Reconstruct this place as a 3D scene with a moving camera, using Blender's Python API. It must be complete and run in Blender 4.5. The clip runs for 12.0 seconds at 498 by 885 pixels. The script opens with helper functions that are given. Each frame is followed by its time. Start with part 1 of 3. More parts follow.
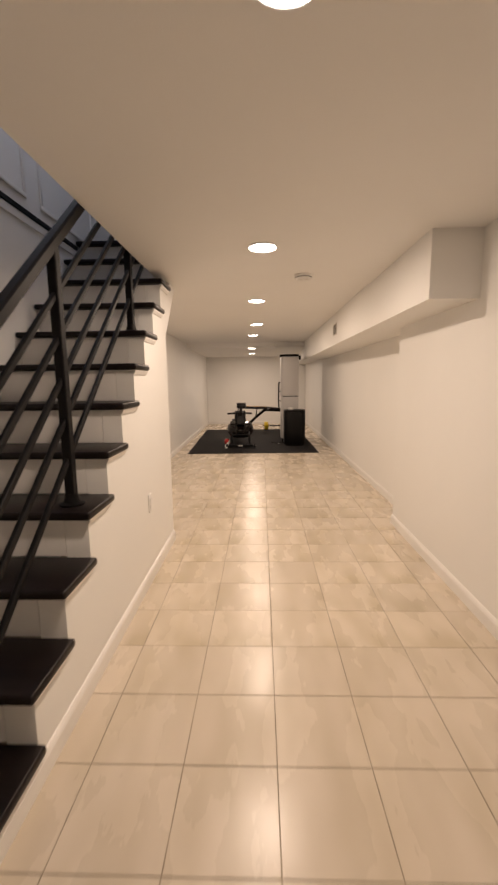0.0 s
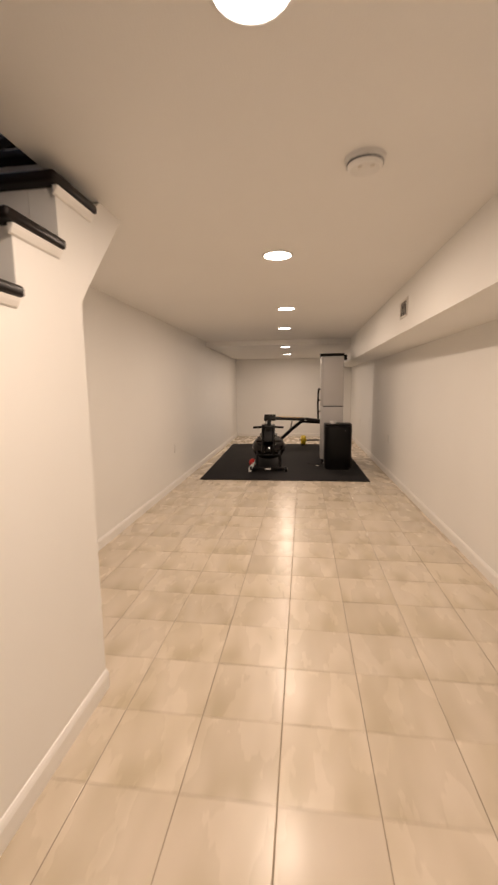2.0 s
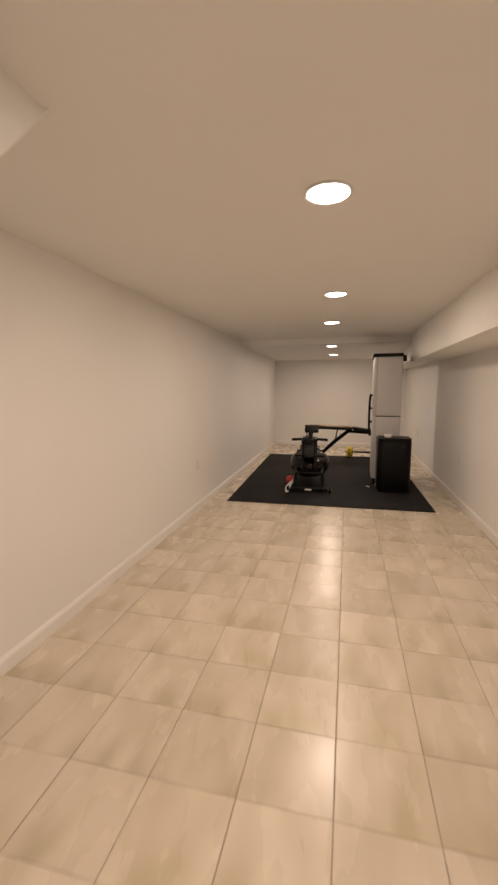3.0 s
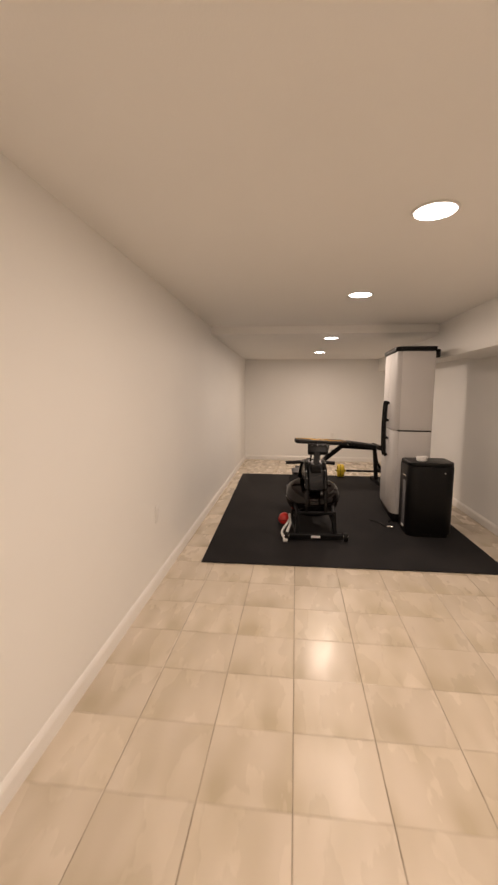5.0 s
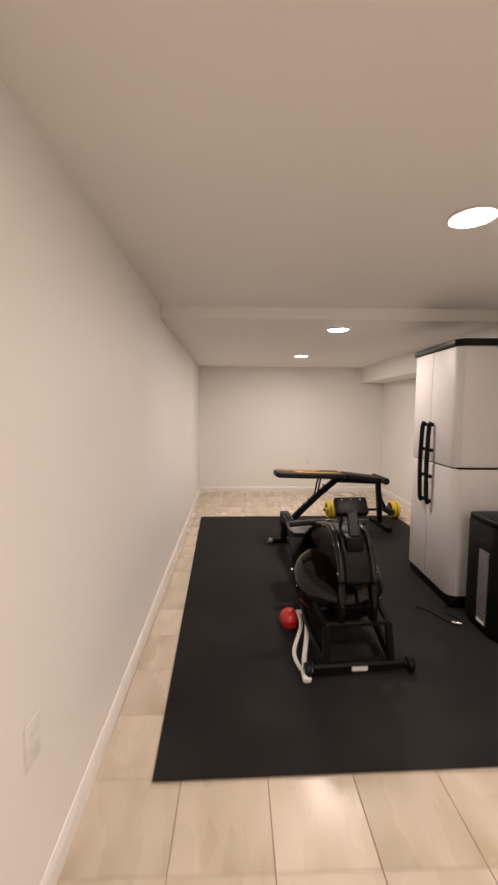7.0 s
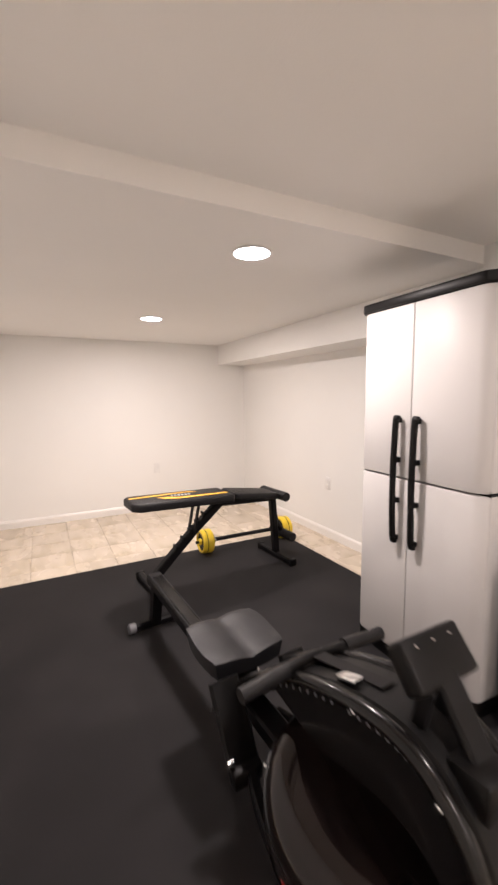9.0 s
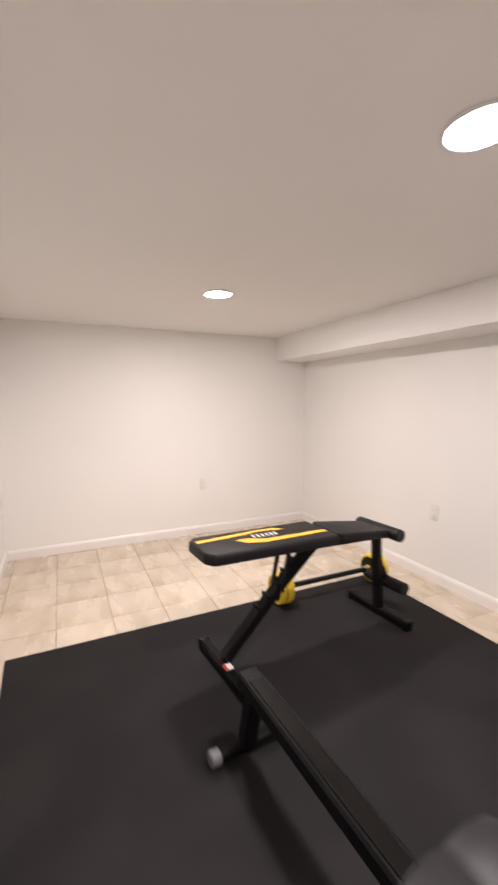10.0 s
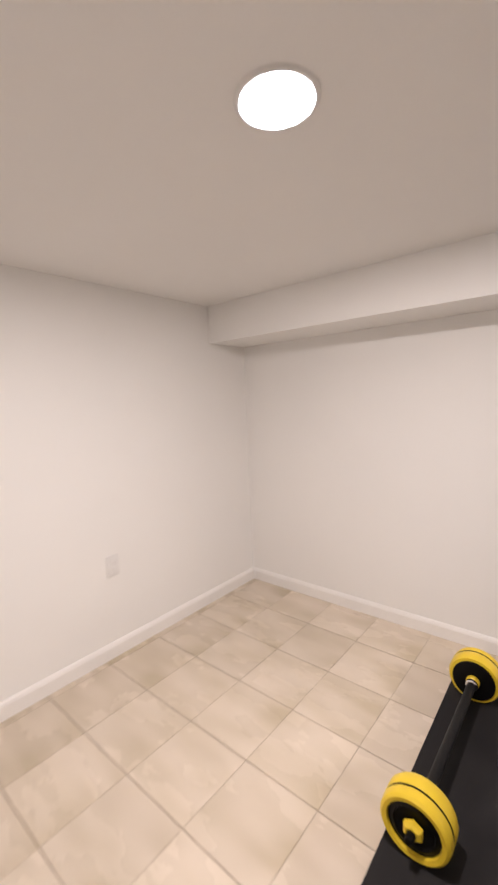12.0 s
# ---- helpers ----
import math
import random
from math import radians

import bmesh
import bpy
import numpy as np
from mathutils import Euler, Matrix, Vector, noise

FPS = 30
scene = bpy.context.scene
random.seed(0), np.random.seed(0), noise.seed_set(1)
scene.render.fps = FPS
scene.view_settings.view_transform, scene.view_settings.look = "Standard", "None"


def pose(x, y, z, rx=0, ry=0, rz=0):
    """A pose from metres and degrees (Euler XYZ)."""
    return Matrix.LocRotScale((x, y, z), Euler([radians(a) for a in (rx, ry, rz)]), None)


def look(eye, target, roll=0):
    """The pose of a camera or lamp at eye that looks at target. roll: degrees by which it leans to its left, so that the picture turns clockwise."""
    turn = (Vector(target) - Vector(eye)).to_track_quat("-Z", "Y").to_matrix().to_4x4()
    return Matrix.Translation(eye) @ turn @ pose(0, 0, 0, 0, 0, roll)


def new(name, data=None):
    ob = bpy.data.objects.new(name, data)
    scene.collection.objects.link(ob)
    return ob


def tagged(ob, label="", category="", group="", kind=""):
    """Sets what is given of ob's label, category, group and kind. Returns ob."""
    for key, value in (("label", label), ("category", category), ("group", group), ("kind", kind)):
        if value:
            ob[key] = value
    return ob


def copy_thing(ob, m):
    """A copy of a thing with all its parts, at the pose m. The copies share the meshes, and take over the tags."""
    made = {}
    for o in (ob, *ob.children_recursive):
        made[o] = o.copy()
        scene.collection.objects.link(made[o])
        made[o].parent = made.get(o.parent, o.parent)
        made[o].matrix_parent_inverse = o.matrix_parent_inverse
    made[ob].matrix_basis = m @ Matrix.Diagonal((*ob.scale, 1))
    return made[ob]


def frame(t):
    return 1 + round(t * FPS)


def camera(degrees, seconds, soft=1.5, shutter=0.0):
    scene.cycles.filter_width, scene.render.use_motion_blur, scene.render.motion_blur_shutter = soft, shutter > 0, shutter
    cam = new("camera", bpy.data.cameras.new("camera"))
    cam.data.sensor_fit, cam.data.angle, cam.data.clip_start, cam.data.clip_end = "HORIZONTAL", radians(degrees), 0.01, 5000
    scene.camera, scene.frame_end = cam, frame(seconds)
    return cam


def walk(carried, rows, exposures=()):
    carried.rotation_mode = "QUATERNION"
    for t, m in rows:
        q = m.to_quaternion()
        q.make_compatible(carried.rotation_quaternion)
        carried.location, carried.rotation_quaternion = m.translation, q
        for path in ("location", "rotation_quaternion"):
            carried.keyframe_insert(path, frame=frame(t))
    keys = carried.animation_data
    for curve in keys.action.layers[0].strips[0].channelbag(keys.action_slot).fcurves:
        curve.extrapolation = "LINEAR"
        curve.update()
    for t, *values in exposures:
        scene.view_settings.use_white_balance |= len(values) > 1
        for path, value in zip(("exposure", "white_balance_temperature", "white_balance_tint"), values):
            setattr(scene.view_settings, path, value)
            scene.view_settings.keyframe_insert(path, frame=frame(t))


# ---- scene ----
cam = camera(63.0, 12.0, soft=2.5, shutter=0.5)
PATH = [
    (0, (0.142, -0.198, 1.267), (0.081, 1.778, 0.967), -0.7),
    (0.5, (0.162, 0.156, 1.272), (0.066, 2.132, 0.983), -0.7),
    (1, (0.208, 0.572, 1.269), (0.091, 2.55, 0.995), -0.7),
    (1.5, (0.249, 1.017, 1.267), (0.048, 2.988, 0.99), -0.8),
    (2, (0.259, 1.437, 1.278), (-0.003, 3.401, 1.005), -0.7),
    (2.5, (0.266, 1.917, 1.3), (-0.113, 3.862, 1.027), -0.4),
    (3, (0.194, 2.33, 1.329), (-0.269, 4.257, 1.064), -0.2),
    (5, (-0.45, 3.855, 1.32), (-0.674, 5.828, 1.077), 0.3),
    (5.5, (-0.605, 4.243, 1.326), (-0.7, 6.228, 1.094), 0.0),
    (6, (-0.694, 4.676, 1.343), (-0.741, 6.665, 1.134), -0.2),
    (6.5, (-0.79, 5.074, 1.337), (-0.784, 7.067, 1.16), 0.0),
    (8.5, (-0.928, 6.744, 1.339), (-0.325, 8.64, 1.133), -0.2),
    (9, (-0.922, 7.121, 1.333), (-0.014, 8.889, 1.108), -0.5),
    (9.5, (-0.946, 7.567, 1.331), (0.006, 9.313, 1.114), -0.2),
    (10, (-0.981, 8.073, 1.323), (-0.143, 9.877, 1.115), 0.0),
    (10.5, (-1.007, 8.563, 1.346), (-0.237, 10.395, 1.122), -0.2),
    (11, (-0.965, 9.066, 1.35), (-0.06, 10.839, 1.163), -0.7),
    (11.5, (-0.909, 9.506, 1.361), (0.237, 11.132, 1.161), -1.1),
    (12, (-0.834, 9.926, 1.347), (0.685, 11.21, 1.14), -2.4),
]
walk(cam, [(t, look(e, a, r)) for t, e, a, r in PATH], [(0, -0.12, 6500, 10), (2, -0.15, 6450, 10), (3, -0.36, 6450, 10), (5, 0.0, 6250, 10), (5.5, 0.05, 6150, 10), (6.5, 0.15, 5900, 10), (8.5, 0.85, 5500, 10), (9, 0.92, 5450, 10), (10.5, 0.82, 5350, 10), (12, 0.68, 5350, 10)])

# ---------- light ----------
WARM = (1.0, 0.772, 0.605)
world = bpy.data.worlds.new("world")
scene.world = world
world.use_nodes = True
world.node_tree.nodes["Background"].inputs["Color"].default_value = (0.55, 0.62, 0.8, 1)
world.node_tree.nodes["Background"].inputs["Strength"].default_value = 0.02

CEIL, CEIL_BACK = 2.036, 1.962
LAMPS = [(0.20, 0.690, CEIL), (0.158, 2.310, CEIL), (0.106, 3.965, CEIL + 0.010), (0.088, 5.644, CEIL + 0.010), (0.010, 7.033, CEIL + 0.010),
         (-0.052, 8.771, CEIL_BACK), (-0.084, 10.446, CEIL_BACK)]
LAMP_WATTS = [15, 15, 15.5, 15, 6.8, 15.5, 17]
for (x, y, z), watts in zip(LAMPS, LAMP_WATTS):
    data = bpy.data.lights.new("downlight", "AREA")
    data.shape, data.size, data.energy, data.color = "DISK", 0.13, watts, WARM
    new("downlight_beam", data).matrix_world = pose(x, y, z - 0.012)
data = bpy.data.lights.new("upstairs_light", "AREA")
data.shape, data.size, data.energy, data.color = "DISK", 0.3, 10, (0.80, 0.82, 1.0)
new("upstairs_beam", data).matrix_world = pose(-0.9, 2.2, 4.35)


# ---------- materials ----------
def material(name, color, rough=0.5, metal=0.0, vary=0.06, scale=6.0, stretch=(1, 1, 1), bump=0.0, bump_scale=120.0,
             random_tint=0.0, coat=0.0, emit=0.0, dark=None, dark_scale=3.0, rough_vary=0.0, trans=0.0, spec=0.5, soft=(0.42, 0.66), edge=0.0):
    m = bpy.data.materials.new(name)
    m.use_nodes = True
    n, l = m.node_tree.nodes, m.node_tree.links
    p = n["Principled BSDF"]
    p.inputs["Roughness"].default_value, p.inputs["Metallic"].default_value = rough, metal
    p.inputs["Coat Weight"].default_value = coat
    p.inputs["Transmission Weight"].default_value = trans
    p.inputs["Specular IOR Level"].default_value = spec
    tc = n.new("ShaderNodeTexCoord")
    mp = n.new("ShaderNodeMapping")
    mp.inputs["Scale"].default_value = stretch
    oi = n.new("ShaderNodeObjectInfo")
    l.new(tc.outputs["Object"], mp.inputs["Vector"])
    shift = n.new("ShaderNodeVectorMath")
    shift.operation = "MULTIPLY_ADD"
    shift.inputs[1].default_value = (37.0, 53.0, 11.0)
    l.new(oi.outputs["Random"], shift.inputs[0])
    l.new(mp.outputs["Vector"], shift.inputs[2])
    tex = n.new("ShaderNodeTexNoise")
    tex.inputs["Scale"].default_value, tex.inputs["Detail"].default_value = scale, 6
    l.new(shift.outputs[0], tex.inputs["Vector"])
    ramp = n.new("ShaderNodeMapRange")
    ramp.inputs["From Min"].default_value, ramp.inputs["From Max"].default_value = 0.3, 0.7
    ramp.inputs["To Min"].default_value, ramp.inputs["To Max"].default_value = 1 - vary, 1 + vary
    l.new(tex.outputs["Fac"], ramp.inputs["Value"])
    value = ramp.outputs["Result"]
    if random_tint:
        r2 = n.new("ShaderNodeMapRange")
        r2.inputs["To Min"].default_value, r2.inputs["To Max"].default_value = 1 - random_tint, 1 + random_tint
        l.new(oi.outputs["Random"], r2.inputs["Value"])
        mul = n.new("ShaderNodeMath")
        mul.operation = "MULTIPLY"
        l.new(value, mul.inputs[0]), l.new(r2.outputs["Result"], mul.inputs[1])
        value = mul.outputs[0]
    base = n.new("ShaderNodeRGB")
    base.outputs[0].default_value = (*color, 1)
    source = base.outputs[0]
    if dark:
        t2 = n.new("ShaderNodeTexNoise")
        t2.inputs["Scale"].default_value, t2.inputs["Detail"].default_value = dark_scale, 1.2
        l.new(shift.outputs[0], t2.inputs["Vector"])
        f = n.new("ShaderNodeMapRange")
        f.inputs["From Min"].default_value, f.inputs["From Max"].default_value = soft
        f.interpolation_type = "SMOOTHSTEP"
        l.new(t2.outputs["Fac"], f.inputs["Value"])
        mix = n.new("ShaderNodeMix")
        mix.data_type = "RGBA"
        fac = f.outputs["Result"]
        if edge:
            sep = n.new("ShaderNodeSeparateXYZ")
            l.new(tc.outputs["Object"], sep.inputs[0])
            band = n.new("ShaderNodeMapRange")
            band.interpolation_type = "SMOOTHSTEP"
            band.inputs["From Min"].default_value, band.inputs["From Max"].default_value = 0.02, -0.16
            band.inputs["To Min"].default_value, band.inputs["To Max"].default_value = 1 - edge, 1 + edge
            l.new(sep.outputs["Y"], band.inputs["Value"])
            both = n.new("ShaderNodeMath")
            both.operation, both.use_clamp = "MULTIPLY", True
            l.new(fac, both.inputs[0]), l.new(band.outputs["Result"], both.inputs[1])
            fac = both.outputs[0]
        l.new(fac, mix.inputs["Factor"])
        l.new(source, mix.inputs[6])
        mix.inputs[7].default_value = (*dark, 1)
        source = mix.outputs[2]
    vm = n.new("ShaderNodeVectorMath")
    vm.operation = "SCALE"
    l.new(source, vm.inputs[0]), l.new(value, vm.inputs["Scale"])
    l.new(vm.outputs[0], p.inputs["Base Color"])
    if rough_vary:
        rr = n.new("ShaderNodeMapRange")
        rr.inputs["From Min"].default_value, rr.inputs["From Max"].default_value = 0.3, 0.7
        rr.inputs["To Min"].default_value, rr.inputs["To Max"].default_value = rough - rough_vary, rough + rough_vary
        l.new(tex.outputs["Fac"], rr.inputs["Value"])
        l.new(rr.outputs["Result"], p.inputs["Roughness"])
    if bump:
        t3 = n.new("ShaderNodeTexNoise")
        t3.inputs["Scale"].default_value, t3.inputs["Detail"].default_value = bump_scale, 3
        l.new(tc.outputs["Object"], t3.inputs["Vector"])
        b = n.new("ShaderNodeBump")
        b.inputs["Strength"].default_value, b.inputs["Distance"].default_value = bump, 0.004
        l.new(t3.outputs["Fac"], b.inputs["Height"])
        l.new(b.outputs["Normal"], p.inputs["Normal"])
    if emit:
        p.inputs["Emission Color"].default_value = (1.0, 0.9, 0.82, 1)
        p.inputs["Emission Strength"].default_value = emit
    return m


PAINT = material("wall_paint", (0.82, 0.81, 0.785), 0.55, vary=0.015, scale=1.3, bump=0.12, bump_scale=240)
CEILING = material("ceiling_paint", (0.84, 0.83, 0.81), 0.75, vary=0.015, scale=1.1, bump=0.15, bump_scale=200)
TRIM = material("trim_paint", (0.82, 0.80, 0.77), 0.35, vary=0.02, scale=4, bump=0.05)
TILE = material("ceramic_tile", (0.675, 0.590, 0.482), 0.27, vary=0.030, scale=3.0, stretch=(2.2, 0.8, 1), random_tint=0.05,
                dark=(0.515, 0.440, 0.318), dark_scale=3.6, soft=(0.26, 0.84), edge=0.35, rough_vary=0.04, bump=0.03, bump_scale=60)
GROUT = material("grout", (0.36, 0.30, 0.225), 0.9, vary=0.25, scale=9, bump=0.4)
TREAD = material("dark_stained_wood", (0.007, 0.0042, 0.004), 0.36, vary=0.35, scale=7, stretch=(0.6, 9, 9), bump=0.1, spec=0.2)
STEEL = material("black_steel", (0.0045, 0.004, 0.0045), 0.45, vary=0.15, scale=20, bump=0.05, spec=0.13)
RUBBER = material("black_rubber", (0.0220, 0.0210, 0.0218), 0.7, vary=0.12, scale=3, bump=0.25, bump_scale=420, dark=(0.0255, 0.0243, 0.0250), rough_vary=0.06, spec=0.06)
PLASTIC = material("cabinet_plastic", (0.525, 0.51, 0.50), 0.48, vary=0.02, scale=3, bump=0.04, bump_scale=300)
BLACKPL = material("black_plastic", (0.005, 0.0046, 0.0046), 0.4, vary=0.2, scale=12, bump=0.06, bump_scale=300, spec=0.16)
GLOSS = material("gloss_black", (0.005, 0.0045, 0.0045), 0.2, vary=0.1, scale=8, spec=0.3)
SMOKED = material("smoked_tank", (0.0075, 0.0052, 0.0048), 0.06, vary=0.3, scale=4, spec=0.35)
VINYL = material("black_vinyl", (0.008, 0.0076, 0.008), 0.5, spec=0.25, vary=0.15, scale=9, bump=0.25, bump_scale=380)
GREYVINYL = material("seat_vinyl", (0.016, 0.016, 0.018), 0.42, spec=0.3, vary=0.2, scale=9, bump=0.2, bump_scale=300)
YELLOW = material("yellow_plastic", (0.80, 0.58, 0.02), 0.4, vary=0.06, scale=10)
YELLOWPRINT = material("yellow_print", (0.85, 0.48, 0.03), 0.5, vary=0.05, scale=10)
WHITEPL = material("white_plastic", (0.78, 0.77, 0.75), 0.4, vary=0.04, scale=20)
RED = material("red_plastic", (0.55, 0.02, 0.015), 0.28, vary=0.12, scale=12, coat=0.3)
CHROME = material("chrome", (0.7, 0.7, 0.7), 0.18, metal=1.0, vary=0.05, scale=30)
GREY = material("grey_grille", (0.13, 0.13, 0.14), 0.45, vary=0.1, scale=20)
CREAM = material("cream_metal", (0.68, 0.65, 0.60), 0.45, vary=0.03, scale=10)
LENS = material("lamp_lens", (0.9, 0.88, 0.85), 0.4, vary=0.0, emit=14.0)
PALETEXT = material("pale_print", (0.62, 0.64, 0.66), 0.5, vary=0.05)


# ---------- mesh helpers ----------
def box(bm, x0, x1, y0, y1, z0, z1, bevel=0.0, seg=2):
    vs = [bm.verts.new(c) for c in ((x0, y0, z0), (x1, y0, z0), (x1, y1, z0), (x0, y1, z0), (x0, y0, z1), (x1, y0, z1), (x1, y1, z1), (x0, y1, z1))]
    fs = [bm.faces.new([vs[i] for i in q]) for q in ((3, 2, 1, 0), (4, 5, 6, 7), (0, 1, 5, 4), (1, 2, 6, 5), (2, 3, 7, 6), (3, 0, 4, 7))]
    if bevel:
        es = list({e for f in fs for e in f.edges})
        bmesh.ops.bevel(bm, geom=es, offset=bevel, segments=seg, profile=0.5, affect="EDGES")
    return vs


def made_box(x0, x1, y0, y1, z0, z1, bevel=0.0, seg=2):
    bm = bmesh.new()
    box(bm, x0, x1, y0, y1, z0, z1, bevel, seg)
    return bm


def prism(points, axis, a, b, bevel=0.0, seg=2):
    """A polygon drawn in the other two axes, drawn out along one axis from a to b."""
    bm = bmesh.new()

    def at(p, v):
        return {"x": (v, p[0], p[1]), "y": (p[0], v, p[1]), "z": (p[0], p[1], v)}[axis]
    lo = [bm.verts.new(at(p, a)) for p in points]
    hi = [bm.verts.new(at(p, b)) for p in points]
    n = len(points)
    bm.faces.new(lo), bm.faces.new(hi)
    for i in range(n):
        bm.faces.new((lo[i], lo[(i + 1) % n], hi[(i + 1) % n], hi[i]))
    bmesh.ops.recalc_face_normals(bm, faces=bm.faces[:])
    if bevel:
        es = [e for e in bm.edges if e.calc_face_angle(0) > 0.6]
        bmesh.ops.bevel(bm, geom=es, offset=bevel, segments=seg, profile=0.5, affect="EDGES")
    return bm


def sweep(bm, pts, profile, closed=False, up=(0, 0, 1)):
    """Draws a flat profile of (side, up) pairs along a line of points."""
    pts = [Vector(p) for p in pts]
    rings = []
    for i, p in enumerate(pts):
        a = pts[max(i - 1, 0)]
        b = pts[min(i + 1, len(pts) - 1)]
        d = (b - a).normalized()
        u = Vector(up)
        if abs(d.dot(u)) > 0.98:
            u = Vector((0, 1, 0))
        s = d.cross(u).normalized()
        w = s.cross(d).normalized()
        rings.append([bm.verts.new(p + s * q[0] + w * q[1]) for q in profile])
    n = len(profile)
    for r, q in zip(rings, rings[1:]):
        for i in range(n):
            bm.faces.new((r[i], r[(i + 1) % n], q[(i + 1) % n], q[i]))
    bm.faces.new(rings[0][::-1]), bm.faces.new(rings[-1])
    bmesh.ops.recalc_face_normals(bm, faces=bm.faces[:])
    return bm


def circle(r, n=14, squash=1.0):
    return [(r * math.cos(2 * math.pi * i / n), squash * r * math.sin(2 * math.pi * i / n)) for i in range(n)]


def bar_shape(w, h, c=0.006):
    w, h = w / 2, h / 2
    return [(-w + c, -h), (w - c, -h), (w, -h + c), (w, h - c), (w - c, h), (-w + c, h), (-w, h - c), (-w, -h + c)]


def tube(pts, r, n=14):
    return sweep(bmesh.new(), pts, circle(r, n))


def bar(pts, w, h, c=0.006):
    return sweep(bmesh.new(), pts, bar_shape(w, h, c))


def lathe(profile, n=40, m=None):
    """Turns (radius, height) pairs about z."""
    bm = bmesh.new()
    rings = [[bm.verts.new((r * math.cos(2 * math.pi * i / n), r * math.sin(2 * math.pi * i / n), z)) for i in range(n)] for r, z in profile]
    for a, b in zip(rings, rings[1:]):
        for i in range(n):
            bm.faces.new((a[i], a[(i + 1) % n], b[(i + 1) % n], b[i]))
    bm.faces.new(rings[0][::-1]), bm.faces.new(rings[-1])
    bmesh.ops.recalc_face_normals(bm, faces=bm.faces[:])
    if m is not None:
        bm.transform(m)
    return bm


def curve_points(pts, steps=8):
    """A smooth line through the points."""
    p = [Vector(q) for q in pts]
    p = [2 * p[0] - p[1]] + p + [2 * p[-1] - p[-2]]
    out = []
    for i in range(1, len(p) - 2):
        for k in range(steps):
            t = k / steps
            a, b, c, d = p[i - 1:i + 3]
            out.append(0.5 * ((2 * b) + (c - a) * t + (2 * a - 5 * b + 4 * c - d) * t * t + (3 * b - a - 3 * c + d) * t ** 3))
    return out + [p[-2]]


def mesh_of(name, bm, mat, smooth=None):
    me = bpy.data.meshes.new(name)
    bm.to_mesh(me)
    bm.free()
    me.materials.append(mat)
    if smooth:
        me.polygons.foreach_set("use_smooth", [True] * len(me.polygons))
        me.set_sharp_from_angle(angle=radians(smooth))
    return me


def thing(name, label, category, m=None, group="", kind=""):
    ob = new(name)
    ob.empty_display_size = 0.1
    if m is not None:
        ob.matrix_world = m
    return tagged(ob, label, category, group, kind)


def part(name, bm, mat, parent, label="", smooth=35):
    ob = new(name, mesh_of(name, bm, mat, smooth))
    ob.parent = parent
    return tagged(ob, label)


def solid(name, bm, mat, label, category, kind="", smooth=None, group=""):
    return tagged(new(name, mesh_of(name, bm, mat, smooth)), label, category, group, kind)


# ---------- the shell ----------
LW0, LW1 = -1.348, -1.438          # the long wall drifts outwards to the back
Y_BACK, Y_NEAR, Y_STEP = 11.855, -1.8, 8.425
RW, RWB, RN, Y_JOG = 1.490, 1.440, 1.300, 3.31
SW = -0.575                        # face of the wall beside the stairs
TOP = 4.5


def right_x(y):
    return RW + (RWB - RW) * (y - Y_JOG) / (Y_BACK - Y_JOG)


def left_x(y):
    return LW0 + (LW1 - LW0) * (y - 4.0) / 7.9 if y > 4.0 else LW0


floor = solid("floor", made_box(-1.6, 1.7, Y_NEAR - 0.1, Y_BACK + 0.1, -0.12, -0.0025), GROUT, "beige square ceramic tiles with thin darker grout joints", "floor", "structure")
bm = prism([(LW0, Y_NEAR), (LW0, 4.0), (LW1, Y_BACK), (LW1, Y_BACK + 0.1), (-1.62, Y_BACK + 0.1), (-1.62, Y_NEAR)], "z", -0.1, TOP)
wall_left = solid("wall_left", bm, PAINT, "long smooth white painted basement wall", "wall", "structure")
solid("wall_back", made_box(-1.62, 1.7, Y_BACK, Y_BACK + 0.12, -0.1, 2.3), PAINT, "plain white painted end wall of the basement", "wall", "structure")
bm = prism([(RN, Y_NEAR), (RN, Y_JOG), (RW, Y_JOG), (RWB, Y_BACK), (1.7, Y_BACK), (1.7, Y_NEAR)], "z", -0.1, 2.3)
solid("wall_right", bm, PAINT, "white painted wall stepping back past a corner", "wall", "structure")
solid("wall_near", made_box(-1.62, 1.7, Y_NEAR - 0.12, Y_NEAR, -0.1, TOP), PAINT, "plain white painted wall", "wall", "structure")
Y_OPEN = 3.31
bm = made_box(SW - 0.066, RN + 0.3, Y_NEAR, Y_OPEN, CEIL, CEIL + 0.27)
box(bm, -1.62, RN + 0.35, Y_OPEN, Y_STEP, CEIL + 0.010, CEIL + 0.27)
box(bm, -1.62, RN + 0.35, Y_STEP, Y_BACK, CEIL_BACK, CEIL + 0.27)
solid("ceiling", bm, CEILING, "low white painted plaster ceiling with a small step", "ceiling", "structure")
# Added lid, out of view, that closes the stairwell above its lamp.
solid("ceiling_upstairs", made_box(-1.62, 0.2, Y_NEAR, 5.0, TOP, TOP + 0.1), CEILING, "unseen white lid added over the stairwell", "ceiling", "structure")
# Added sheet, out of view, that blocks the upper stairwell's unknown right side.
solid("wall_upstairs_right", made_box(SW - 0.02, SW + 0.1, Y_NEAR, 4.6, CEIL + 0.272, TOP), PAINT, "unseen white sheet added beside the stairwell", "wall", "structure")
solid("wall_upstairs_end", made_box(-1.62, SW + 0.1, 4.5, 4.62, CEIL + 0.272, TOP), PAINT, "white wall above the stair landing", "wall", "structure")

